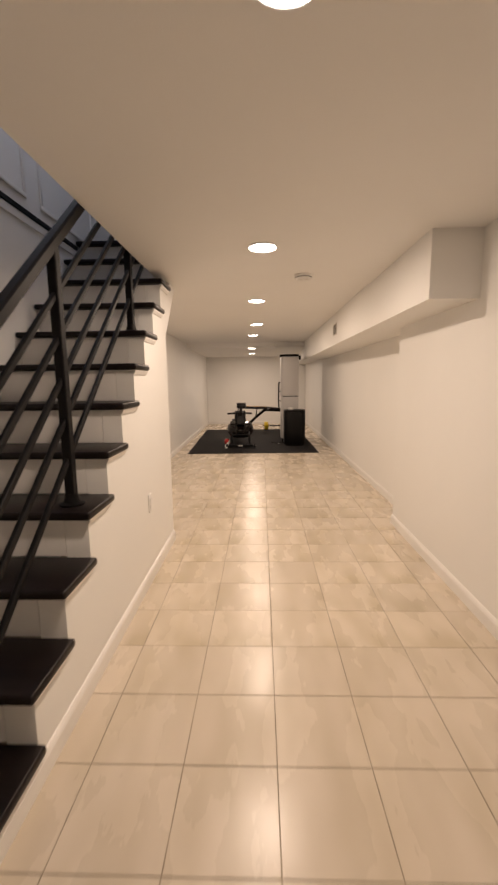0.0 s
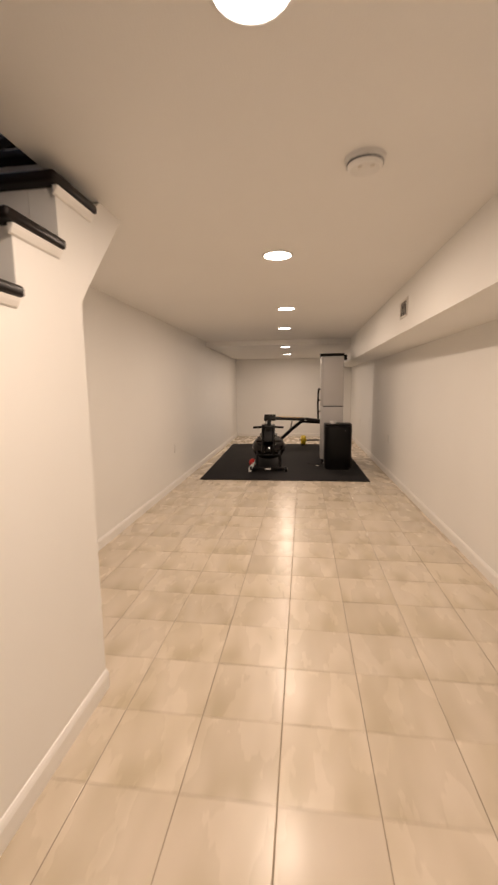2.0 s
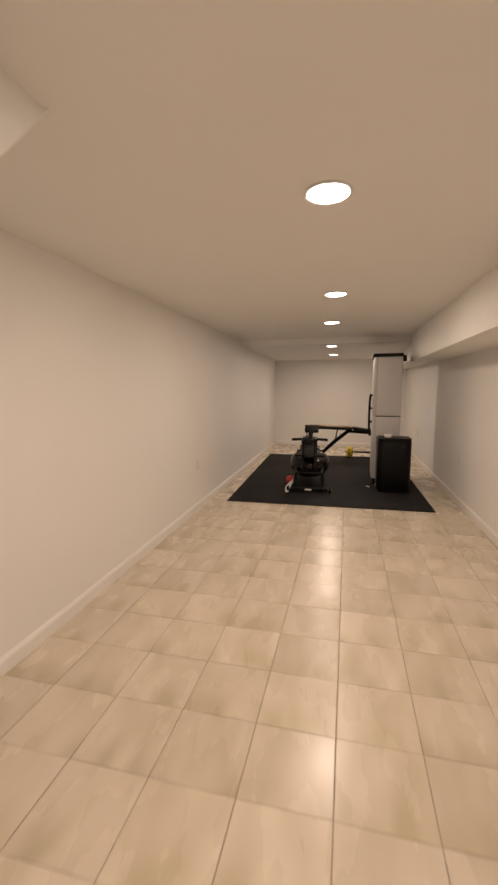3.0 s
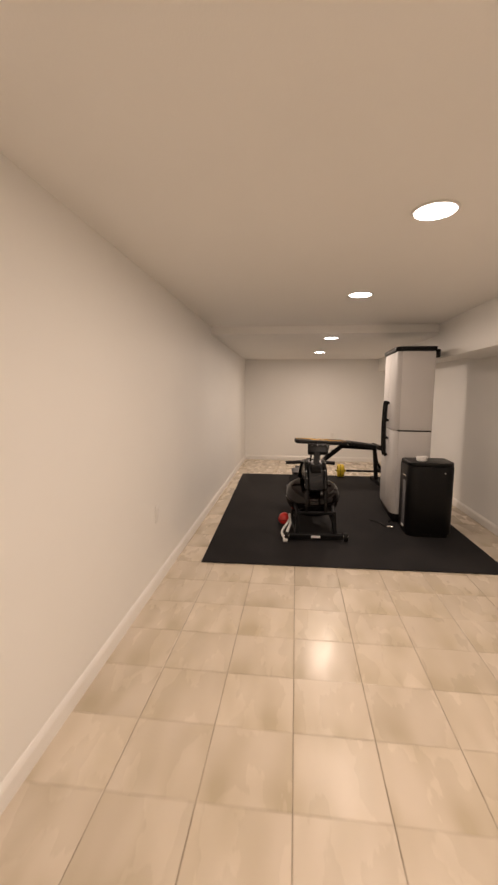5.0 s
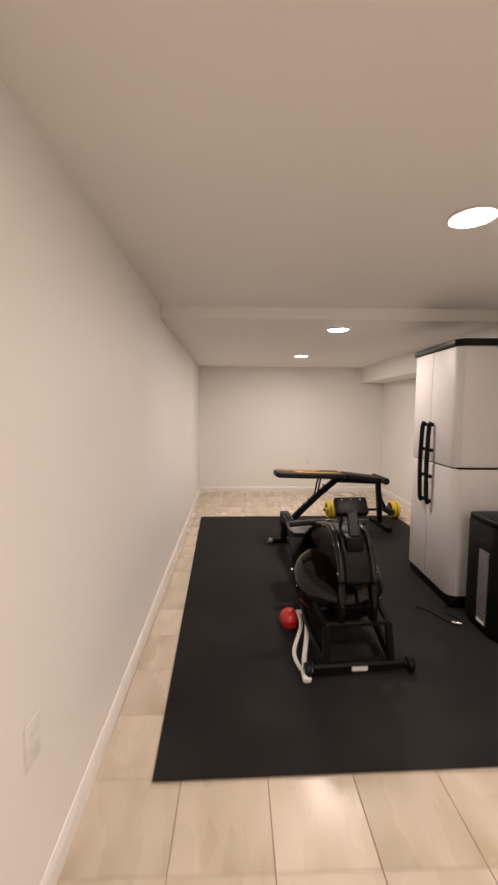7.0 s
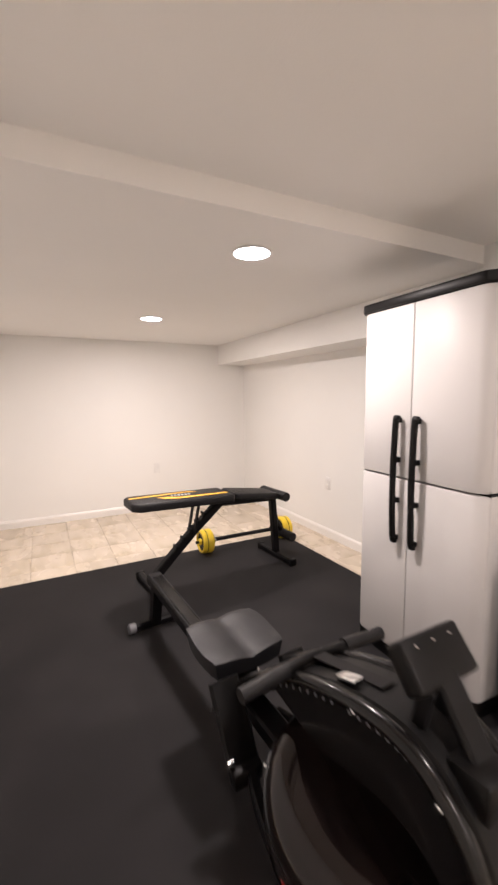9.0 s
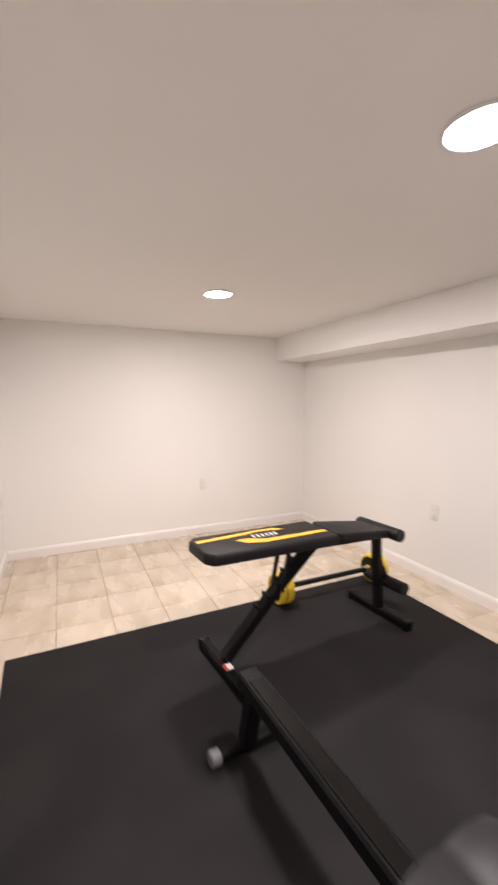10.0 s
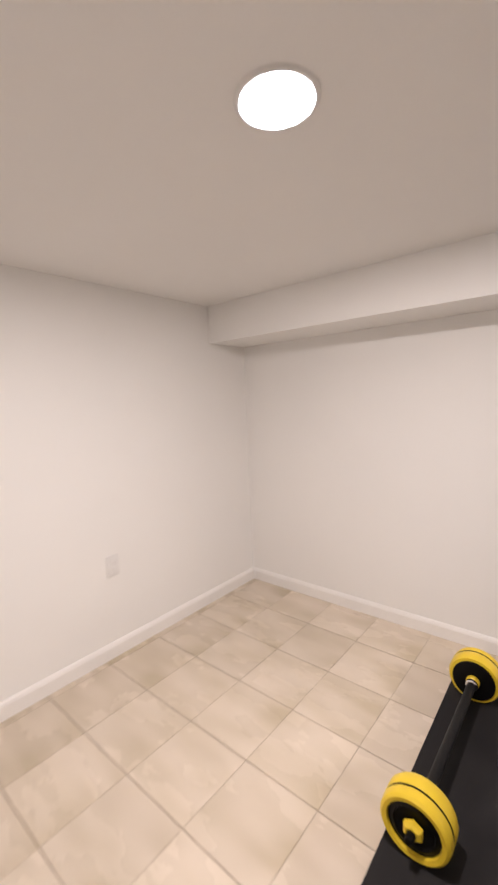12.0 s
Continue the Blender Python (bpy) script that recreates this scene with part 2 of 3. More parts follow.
# boxed-in duct along the right side
bm = made_box(1.034, RN + 0.3, 2.07, Y_STEP, 1.684, CEIL + 0.02)
solid("duct_soffit", bm, PAINT, "white plastered box hiding a duct under the ceiling", "soffit", "structure")
bm = made_box(1.086, RN + 0.3, Y_STEP, Y_BACK, 1.726, CEIL + 0.02)
solid("duct_soffit_back", bm, PAINT, "shallower white plastered box under the ceiling", "soffit", "structure")


def baseboard(pts, out):
    """A moulded skirting board along a line of floor points; out: its side."""
    prof = [(0, 0), (0.014 * out, 0), (0.014 * out, 0.062), (0.010 * out, 0.073), (0.004 * out, 0.082), (0, 0.084)]
    bm = sweep(bmesh.new(), [(x, y, 0.0) for x, y in pts], prof)
    return solid("baseboard", bm, TRIM, "white painted wooden baseboard along the wall", "baseboard", "structure")


baseboard([(LW0, 3.06), (LW0, 4.0), (LW1, Y_BACK)], 1)
baseboard([(LW1 + 0.014, Y_BACK), (RWB - 0.014, Y_BACK)], 1)
baseboard([(RW, Y_JOG + 0.014), (RWB, Y_BACK)], -1)
baseboard([(RN, Y_NEAR), (RN, Y_JOG)], -1)
baseboard([(SW, 0.45), (SW, 2.94)], 1)
baseboard([(RN, Y_JOG), (RW, Y_JOG)], -1)

# ---------- stairs ----------
RISE, RUN, DEPTH, TH = 0.2055, 0.2375, 0.29, 0.034
STEPS = 12


def tread_back(k):
    return 1.628 + RUN * (k - 4)


def tread_top(k):
    return 0.754 + RISE * (k - 4)


stairs = thing("staircase", "steep staircase with dark wooden treads and white risers", "staircase", kind="structure")
outline = [(tread_back(0), -0.05)]
for k in range(1, 11):
    outline += [(tread_back(k - 1), tread_top(k) - TH - 0.001), (tread_back(k), tread_top(k) - TH - 0.001)]
outline += [(tread_back(10), 1.80), (2.94, 1.60), (2.94, -0.05)]
part("stair_wall", prism(outline, "x", SW - 0.10, SW), PAINT, stairs, "white painted wall stepped under the treads", smooth=None)
part("end_wall", made_box(LW0 + 0.002, SW - 0.102, 2.84, 2.935, -0.05, 1.60), PAINT, stairs, smooth=None)
under = [(2.936, 1.598), (3.335, 2.042), (3.335, 2.2), (2.85, 1.80)]
part("sloped_soffit", prism(under, "x", LW0 + 0.002, SW - 0.001), PAINT, stairs, "white sloped underside of the stairs", smooth=None)
for k in range(1, STEPS + 1):
    top, back = tread_top(k), tread_back(k)
    end = SW + 0.030 if k < 11 else SW - 0.04
    last = back if k < STEPS else 4.5
    front = tread_back(k) - DEPTH
    t = part("tread", made_box(LW0 + 0.004, end, front, last, top - TH, top, 0.011, 3), TREAD, stairs, "dark stained wooden tread")
    low = tread_top(k - 1) if k > 1 else 0.0
    part("riser", made_box(LW0 + 0.004, SW - 0.102, tread_back(k - 1), tread_back(k - 1) + 0.016, low + 0.001, top - TH - 0.001), TRIM, stairs, "white painted riser", smooth=None)
    if k < 11:
        part("cove_trim", prism([(SW + 0.001, top - TH - 0.001), (SW + 0.020, top - TH - 0.001), (SW + 0.016, top - TH - 0.012), (SW + 0.008, top - TH - 0.026), (SW + 0.001, top - TH - 0.030)],
                                "y", front + 0.035, back - 0.01), TRIM, stairs, smooth=None)

# railing of black steel beside the stairs
RX = -0.668
railing = thing("stair_railing", "black steel stair railing with sloping thin bars", "railing")


def rail_z(y):
    return 1.785 + (y - 1.43) * RISE / RUN


def on_rail(y, dz=0.0):
    return (RX, y, rail_z(y) + dz)


part("handrail", bar([on_rail(0.45), on_rail(2.72)], 0.046, 0.048, 0.008), STEEL, railing, "black flat-topped handrail")
for dz in (-0.19, -0.355, -0.52, -0.685, -0.85):
    part("sloping_bar", bar([on_rail(0.75, dz), on_rail(2.72, dz)], 0.020, 0.026, 0.004), STEEL, railing)
for k in (1, 4, 8):
    y = tread_back(k) - 0.17
    z = tread_top(k)
    post = part("post", bar([(RX, y, z + 0.008), (RX, y, rail_z(y) - 0.02)], 0.040, 0.040, 0.004), STEEL, railing)
    part("base_shoe", lathe([(0.050, 0), (0.050, 0.007), (0.034, 0.014), (0.026, 0.04), (0.024, 0.05)], 24, Matrix.Translation((RX, y, z))), STEEL, post)

# edge of the upper floor and its panelled wall
solid("floor_edge_strip", made_box(LW0, LW0 + 0.016, Y_NEAR, 3.25, 2.325, 2.357, 0.004), STEEL, "black edge strip along the upper floor", "trim", "structure")
solid("wall_trim", made_box(LW0, LW0 + 0.010, Y_NEAR, 3.25, 2.27, 2.318, 0.003), TRIM, "white trim under the upper floor edge", "trim", "structure")
for y0, y1 in ((-0.6, 1.35), (1.55, 2.55), (2.72, 3.6)):
    pm = thing("panel_moulding", "white moulded wainscot frame on the wall", "moulding", kind="structure")
    for n, b in (("bottom_rail", (y0, y1, 2.43, 2.46)), ("top_rail", (y0, y1, 3.20, 3.23)), ("stile", (y0, y0 + 0.03, 2.461, 3.199)), ("stile", (y1 - 0.03, y1, 2.461, 3.199))):
        part(n, made_box(LW0, LW0 + 0.014, *b, 0.005), TRIM, pm)

# ---------- fittings ----------
first = None
for i, (x, y, z) in enumerate(LAMPS):
    if first is None:
        first = thing("recessed_light", "round white recessed ceiling light, switched on", "ceiling light", pose(x, y, z), "ceiling lights")
        part("trim_ring", lathe([(0.079, -0.001), (0.090, -0.001), (0.091, -0.003), (0.088, -0.006), (0.081, -0.008), (0.079, -0.006)], 40), WHITEPL, first)
        part("lens", lathe([(0.079, -0.002), (0.078, -0.0075), (0.03, -0.009)], 40), LENS, first, "glowing frosted lens")
    else:
        copy_thing(first, pose(x, y, z))

det = thing("smoke_detector", "round white smoke detector on the ceiling", "smoke detector", pose(0.462, 2.965, CEIL))
part("base_plate", lathe([(0.068, 0), (0.068, -0.010), (0.064, -0.012)], 40), WHITEPL, det)
part("cover", lathe([(0.060, -0.0125), (0.059, -0.026), (0.050, -0.036), (0.022, -0.040), (0.012, -0.040)], 40), WHITEPL, det)
part("slot_ring", lathe([(0.0605, -0.018), (0.0615, -0.018), (0.0615, -0.023), (0.0605, -0.023)], 40), GREY, det, "dark sensing slot")
for s in (-1, 1):
    part("button", lathe([(0.007, 0), (0.007, -0.004), (0.004, -0.005)], 14, Matrix.Translation((0.02 * s, -0.03, -0.0375))), CREAM, det)

vent = thing("air_vent", "small cream metal wall vent with grey slats", "vent", pose(1.034, 4.83, 1.862))
bm = made_box(-0.008, -0.001, -0.115, -0.095, -0.068, 0.068, 0.002)
box(bm, -0.008, -0.001, 0.095, 0.115, -0.068, 0.068, 0.002)
box(bm, -0.0075, -0.001, -0.0945, 0.0945, 0.052, 0.068, 0.002)
box(bm, -0.0075, -0.001, -0.0945, 0.0945, -0.068, -0.052, 0.002)
part("frame", bm, CREAM, vent)
# Black sheet on the soffit face: the duct's inner shade as colour.
part("backing", made_box(-0.0025, -0.0005, -0.094, 0.094, -0.0515, 0.0515), BLACKPL, vent, "black sheet standing for the shade inside the duct", smooth=None)
for i in range(9):
    y = -0.08 + i * 0.02
    part("slat", prism([(-0.0075, y - 0.006), (-0.0065, y - 0.007), (-0.003, y + 0.004), (-0.004, y + 0.005)], "z", -0.0515, 0.0515), CREAM, vent, smooth=None)


def outlet(m, label):
    o = thing("wall_outlet", label, "outlet", m, "wall outlets")
    part("cover_plate", made_box(-0.036, 0.036, -0.0065, -0.0005, -0.058, 0.058, 0.003), WHITEPL, o)
    for z in (-0.021, 0.021):
        s = part("socket", made_box(-0.016, 0.016, -0.009, -0.0067, z - 0.014, z + 0.014, 0.002), WHITEPL, o)
        for x in (-0.006, 0.006):
            part("slot", made_box(x - 0.001, x + 0.001, -0.0094, -0.0085, z - 0.003, z + 0.007), CREAM, s, smooth=None)
    return o


outlet(pose(SW, 2.295, 0.505, 0, 0, 90), "white duplex outlet low on the stair wall")
outlet(pose(left_x(6.457), 6.457, 0.50, 0, 0, 90), "white duplex outlet on the long wall")
outlet(pose(0.277, Y_BACK, 0.499), "white duplex outlet on the end wall")
outlet(pose(right_x(10.12), 10.12, 0.515, 0, 0, -90), "white duplex outlet beside the end corner")
outlet(pose(right_x(7.37), 7.37, 0.52, 0, 0, -90), "white duplex outlet on the wall past the cabinet")
th = thing("thermostat", "small white control box on the wall", "thermostat", pose(RN, 1.72, 1.55))
part("housing", made_box(-0.022, -0.0005, -0.04, 0.04, -0.03, 0.03, 0.004), WHITEPL, th)

# ---------- gym mat ----------
MAT = [(-1.158, 6.836), (1.152, 6.890), (1.095, 10.382), (-1.288, 10.343)]
solid("gym_mat", prism(MAT, "z", 0.0012, 0.012, 0.003), RUBBER, "large black rubber gym mat lying on the tiles", "mat", smooth=40)
MZ = 0.012

# ---------- cabinet ----------
cab = thing("storage_cabinet", "tall white plastic cabinet with black handles and black top", "cabinet", pose(0.548, 8.040, MZ, 0, 0, -2))
W, D, SEAM, MID = 0.705, 0.345, 0.935, 0.362
part("plinth", made_box(0.012, D - 0.01, 0.012, W - 0.012, 0.0, 0.078, 0.006), BLACKPL, cab, "black base")
for n, z0, z1 in (("lower_body", 0.080, SEAM), ("upper_body", SEAM + 0.006, 1.722)):
    part(n, made_box(0.028, D, 0.0, W, z0, z1, 0.012, 3), PLASTIC, cab)
# Black block set back in the seam, standing for the shade in the gap.
part("seam_gasket", made_box(0.032, D - 0.004, 0.004, W - 0.004, SEAM - 0.012, SEAM + 0.018), BLACKPL, cab, smooth=None)
for near, plan in ((True, [(0.0275, MID - 0.002), (-0.012, MID - 0.002), (-0.012, 0.052), (-0.002, 0.030), (0.0275, 0.003)]),
                   (False, [(0.0275, MID + 0.002), (-0.012, MID + 0.002), (-0.012, W - 0.052), (-0.002, W - 0.030), (0.0275, W - 0.003)])):
    for z0, z1 in ((0.084, SEAM - 0.001), (SEAM + 0.008, 1.720)):
        part("door", prism(plan, "z", z0, z1, 0.004), PLASTIC, cab, "white plastic door leaf with a slanted outer edge")
for s, y in ((-1, MID - 0.052), (1, MID + 0.058)):
    pts = curve_points([(-0.034, y, 0.635), (-0.044, y, 0.68), (-0.052, y, 0.93), (-0.044, y, 1.185), (-0.034, y, 1.228)], 6)
    h = part("handle", bar(pts, 0.030, 0.020, 0.005), BLACKPL, cab, "long black bow handle")
    for z in (0.655, 0.835, 1.025, 1.208):
        part("standoff", made_box(-0.052, -0.0122, y - 0.009, y + 0.009, z - 0.012, z + 0.012, 0.003), BLACKPL, h)
top = prism([(0.020, -0.012), (D + 0.004, -0.012), (D + 0.004, W + 0.012), (0.020, W + 0.012), (-0.024, W - 0.03), (-0.028, W - 0.06), (-0.028, 0.06), (-0.024, 0.03)], "z", 1.724, 1.764, 0.006)
part("top_cap", top, BLACKPL, cab, "black overhanging top")
part("rear_bracket", made_box(D + 0.002, D + 0.045, 0.02, 0.10, 1.66, 1.74, 0.008), BLACKPL, cab)

# ---------- portable air conditioner ----------
ac = thing("portable_air_conditioner", "black portable air conditioner standing on the mat", "air conditioner", pose(0.790, 7.765, MZ, 0, 0, 0))


def rounded(w, d, r_front, r_back, n=7):
    out = []
    for cx, cy, r, a0 in ((w / 2 - r_front, -d / 2 + r_front, r_front, -90), (w / 2 - r_back, d / 2 - r_back, r_back, 0),
                          (-w / 2 + r_back, d / 2 - r_back, r_back, 90), (-w / 2 + r_front, -d / 2 + r_front, r_front, 180)):
        out += [(cx + r * math.cos(radians(a0 + 90 * i / n)), cy + r * math.sin(radians(a0 + 90 * i / n))) for i in range(n + 1)]
    return out


part("body", prism(rounded(0.41, 0.34, 0.10, 0.03), "z", 0.030, 0.655, 0.004), BLACKPL, ac)
part("base", prism(rounded(0.38, 0.31, 0.09, 0.03), "z", 0.0, 0.029), BLACKPL, ac, smooth=None)
part("top_cover", prism(rounded(0.405, 0.335, 0.10, 0.03), "z", 0.656, 0.690, 0.010, 3), BLACKPL, ac, "glossy black top")
part("side_grille", made_box(-0.2085, -0.2045, -0.06, 0.03, 0.06, 0.50, 0.002), GREY, ac, "grey filter grille")
for i in range(14):
    part("slat", made_box(-0.2105, -0.2086, -0.055, 0.025, 0.09 + i * 0.029, 0.096 + i * 0.029), GREY, ac, smooth=None)
part("label", made_box(-0.2108, -0.2087, -0.05, 0.02, 0.063, 0.082), WHITEPL, ac, smooth=None)
part("vent_slot", made_box(-0.2068, -0.2046, -0.07, 0.06, 0.545, 0.552), CHROME, ac, smooth=None)
part("control_dot", lathe([(0.006, 0), (0.006, 0.003), (0.003, 0.004)], 12, pose(0.10, -0.1705, 0.60, 90)), CHROME, ac)
cup = thing("white_cup", "small white cup on the air conditioner", "cup", pose(0.715, 7.71, MZ + 0.6905))
part("bowl", lathe([(0.034, 0), (0.046, 0.006), (0.050, 0.034), (0.049, 0.042), (0.044, 0.042), (0.044, 0.034), (0.02, 0.026)], 28), WHITEPL, cup)

# ---------- rowing machine ----------
row = thing("rowing_machine", "black water rowing machine with a smoked tank", "rowing machine", pose(-0.248, 7.392, MZ, 0, 0, 4.4))
fb = part("front_foot_bar", bar([(-0.235, 0, 0.045), (0.235, 0, 0.045)], 0.045, 0.05, 0.01), STEEL, row)
part("label", made_box(-0.045, 0.035, -0.0245, -0.0226, 0.034, 0.056), WHITEPL, fb, "white sticker", smooth=None)
for s in (-1, 1):
    w = part("transport_wheel", lathe([(0.020, -0.018), (0.036, -0.014), (0.040, 0), (0.036, 0.014), (0.020, 0.018)], 24, pose(0.262 * s, -0.005, 0.041, 0, 90)), BLACKPL, row)
    part("hub", lathe([(0.014, -0.022), (0.014, 0.022), (0.008, 0.023)], 14, pose(0.262 * s, -0.005, 0.041, 0, 90)), CHROME, w)
    part("front_leg", bar([(0.168 * s, 0.005, 0.06), (0.160 * s, 0.035, 0.245)], 0.032, 0.032), STEEL, row)
    part("upper_strut", bar([(0.160 * s, 0.04, 0.245), (0.175 * s, 0.20, 0.275)], 0.028, 0.030), STEEL, row)
    part("side_rail", bar(curve_points([(0.168 * s, 0.02, 0.075), (0.19 * s, 0.30, 0.125), (0.15 * s, 0.62, 0.19), (0.06 * s, 0.84, 0.23)], 6), 0.03, 0.045), STEEL, row)
part("cross_bar", bar([(-0.168, 0.035, 0.245), (0.168, 0.035, 0.245)], 0.026, 0.026), STEEL, row)
TILT = 15
tank_m = pose(0.006, 0.380, 0.325, TILT, 0, 0) @ Matrix.Diagonal((0.96, 0.96, 1.0, 1.0))
tank = part("water_tank", lathe([(0.05, -0.150), (0.16, -0.143), (0.228, -0.110), (0.260, -0.055), (0.268, 0.0), (0.266, 0.014)], 64, tank_m), SMOKED, row, "smoked translucent plastic water tank")
part("tank_lid", lathe([(0.266, 0.021), (0.262, 0.048), (0.246, 0.078), (0.212, 0.098), (0.188, 0.102)], 64, tank_m), SMOKED, tank, "smoked domed tank top")
part("tank_well", lathe([(0.187, 0.1015), (0.176, 0.086), (0.06, 0.082), (0.03, 0.082)], 48, tank_m), BLACKPL, tank, "black sunken tank centre")
part("tank_rim", lathe([(0.266, 0.0145), (0.2705, 0.0155), (0.2705, 0.0195), (0.266, 0.0205)], 64, tank_m), BLACKPL, tank)
for i in range(6):
    a = 60 * i + 14
    part("rim_screw", lathe([(0.006, 0.0), (0.006, 0.006), (0.004, 0.007)], 10, tank_m @ pose(0.2705 * math.cos(radians(a)), 0.2705 * math.sin(radians(a)), 0.0175, 0, 90, a)), CHROME, tank)
hoop = curve_points([(0, 0.040, 0.245), (0, 0.034, 0.36), (0, 0.058, 0.50), (0, 0.125, 0.615), (0, 0.24, 0.672), (0, 0.42, 0.645), (0, 0.62, 0.560), (0, 0.80, 0.425), (0, 0.90, 0.280)], 7)
arch = hoop[11:]
part("arch_cover", bar(arch, 0.140, 0.026, 0.010), BLACKPL, row, "matte black arched cover")


def lid_z(y):
    return 0.325 + 0.105 + (y - 0.385) * math.tan(radians(TILT))


for s in (-1, 1):
    edge = part("arch_edge", sweep(bmesh.new(), [p + Vector((0.084 * s, 0, 0.002)) for p in hoop], circle(0.018, 12)), GLOSS, row, "glossy black arched tube")
    upper = [(p.y, p.z - 0.012) for p in arch[4:38]]
    lower = [(y, z - max(0.012, min(0.16, 0.92 * (z - lid_z(y))))) for y, z in upper]
    x0 = 0.076 * s
    part("side_plate", prism(upper + lower[::-1], "x", x0 - 0.006, x0 + 0.006), GLOSS, row, "black arched side plate")
    for k in (9, 17, 27, 38):
        p = hoop[k + 5]
        part("bolt", lathe([(0.006, 0), (0.006, 0.004), (0.004, 0.006)], 12, pose(0.0995 * s, p.y, p.z - 0.004, 0, 90 * s)), CHROME, edge)
part("front_block", made_box(-0.045, 0.045, 0.085, 0.165, 0.595, 0.672, 0.010), BLACKPL, row)
arm = part("monitor_arm", bar([(0.006, 0.120, 0.655), (0.014, 0.175, 0.725), (0.022, 0.218, 0.775)], 0.058, 0.022), BLACKPL, row)
mon = part("monitor", made_box(-0.088, 0.088, -0.024, 0.024, -0.050, 0.050, 0.010, 3), BLACKPL, row)
mon.matrix_basis = pose(0.026, 0.246, 0.790, -40, 0, -3)
part("screen", made_box(-0.072, 0.072, 0.0245, 0.0262, -0.038, 0.040), GLOSS, mon, "dark glossy display", smooth=None)
for x in (-0.05, 0.0, 0.05):
    part("screw", lathe([(0.003, 0), (0.003, 0.002), (0.002, 0.003)], 10, pose(x, -0.0242, 0.03, 90)), CHROME, mon)
for s in (-1, 1):
    part("stay_bracket", bar([(0.036 * s, 0.230, 0.682), (0.034 * s, 0.215, 0.755)], 0.010, 0.030, 0.003), STEEL, row)
hb = part("handle", tube([(-0.245, 0.560, 0.608), (-0.03, 0.570, 0.620), (0.245, 0.560, 0.608)], 0.0145), BLACKPL, row, "black foam-covered pull handle")
for s in (-1, 1):
    part("foam_grip", tube([(0.10 * s, 0.5665, 0.6155), (0.245 * s, 0.560, 0.608)], 0.0185, 16), VINYL, hb)
part("strap", prism([(0.33, 0.682), (0.33, 0.686), (0.565, 0.627), (0.565, 0.623)], "x", -0.02, 0.02), STEEL, row, "black pull strap", smooth=None)
part("strap_buckle", prism([(0.375, 0.678), (0.375, 0.688), (0.435, 0.668), (0.435, 0.656)], "x", -0.058, -0.024, 0.003), CHROME, row)
for s in (-1, 1):
    f = part("footrest", bar([(0.135 * s, 0.72, 0.20), (0.135 * s, 0.86, 0.42)], 0.105, 0.022, 0.008), BLACKPL, row)
    part("heel_cup", made_box(0.135 * s - 0.05, 0.135 * s + 0.05, 0.70, 0.745, 0.18, 0.235, 0.012), BLACKPL, f)
    part("foot_strap", bar(curve_points([(0.08 * s, 0.815, 0.355), (0.135 * s, 0.85, 0.39), (0.19 * s, 0.815, 0.355)], 5), 0.03, 0.006, 0.002), STEEL, f)
    part("axle_cap", lathe([(0.012, 0), (0.012, 0.02), (0.008, 0.022)], 14, pose(0.17 * s, 0.735, 0.245, 0, 90 * s)), CHROME, f)
part("slide_rail", bar([(0, 0.66, 0.245), (0, 1.955, 0.300)], 0.082, 0.058, 0.008), STEEL, row, "black steel seat rail")
part("rail_track", bar([(0, 0.90, 0.287), (0, 1.90, 0.3295)], 0.050, 0.006, 0.002), GLOSS, row)
part("rear_post", bar([(0, 1.90, 0.285), (0, 1.955, 0.05)], 0.055, 0.06), STEEL, row)
rf = part("rear_foot_bar", bar([(-0.115, 1.955, 0.035), (0.155, 1.955, 0.035)], 0.042, 0.045, 0.010), STEEL, row)
for s in (-1, 1):
    part("end_cap", lathe([(0.024, 0), (0.029, 0.004), (0.029, 0.034), (0.022, 0.040)], 20, pose(0.155 if s > 0 else -0.115, 1.955, 0.035, 0, 90 * s)), GREY, rf, "grey end cap")
SY = 1.035
car = part("seat_carriage", made_box(-0.055, 0.055, SY - 0.085, SY + 0.085, 0.245, 0.375, 0.012), BLACKPL, row)
for sx in (-1, 1):
    for sy in (-1, 1):
        part("roller", lathe([(0.016, -0.008), (0.018, 0), (0.016, 0.008)], 16, pose(0.066 * sx, SY + 0.05 * sy, 0.30, 0, 90)), CHROME, car)
bm = bmesh.new()
N = 14
grid = []
for i in range(N + 1):
    for j in range(N + 1):
        u, v = i / N * 2 - 1, j / N * 2 - 1
        k = 1 - 0.10 * (u * u * v * v)
        z = 0.030 - 0.014 * max(0, 1 - abs(u) * 1.8) ** 2 - 0.05 * max(0.0, (abs(u) - 0.75)) ** 2 - 0.10 * max(0.0, abs(v) - 0.75) ** 2 + 0.006 * math.sin(v * 3.0)
        grid.append(bm.verts.new((u * 0.152 * k, SY + v * 0.140 * k, 0.418 + z)))
low = [bm.verts.new((g.co.x * 0.93, SY + (g.co.y - SY) * 0.95, 0.376)) for g in grid]
for i in range(N):
    for j in range(N):
        a, b, c, d = i * (N + 1) + j, (i + 1) * (N + 1) + j, (i + 1) * (N + 1) + j + 1, i * (N + 1) + j + 1
        bm.faces.new((grid[a], grid[b], grid[c], grid[d]))
        bm.faces.new((low[d], low[c], low[b], low[a]))
rim = [i * (N + 1) for i in range(N)] + [N * (N + 1) + j for j in range(N)] + [(N - i) * (N + 1) + N for i in range(N)] + [N - j for j in range(N)]
for a, b in zip(rim, rim[1:] + rim[:1]):
    bm.faces.new((grid[a], low[a], low[b], grid[b]))
bmesh.ops.recalc_face_normals(bm, faces=bm.faces[:])
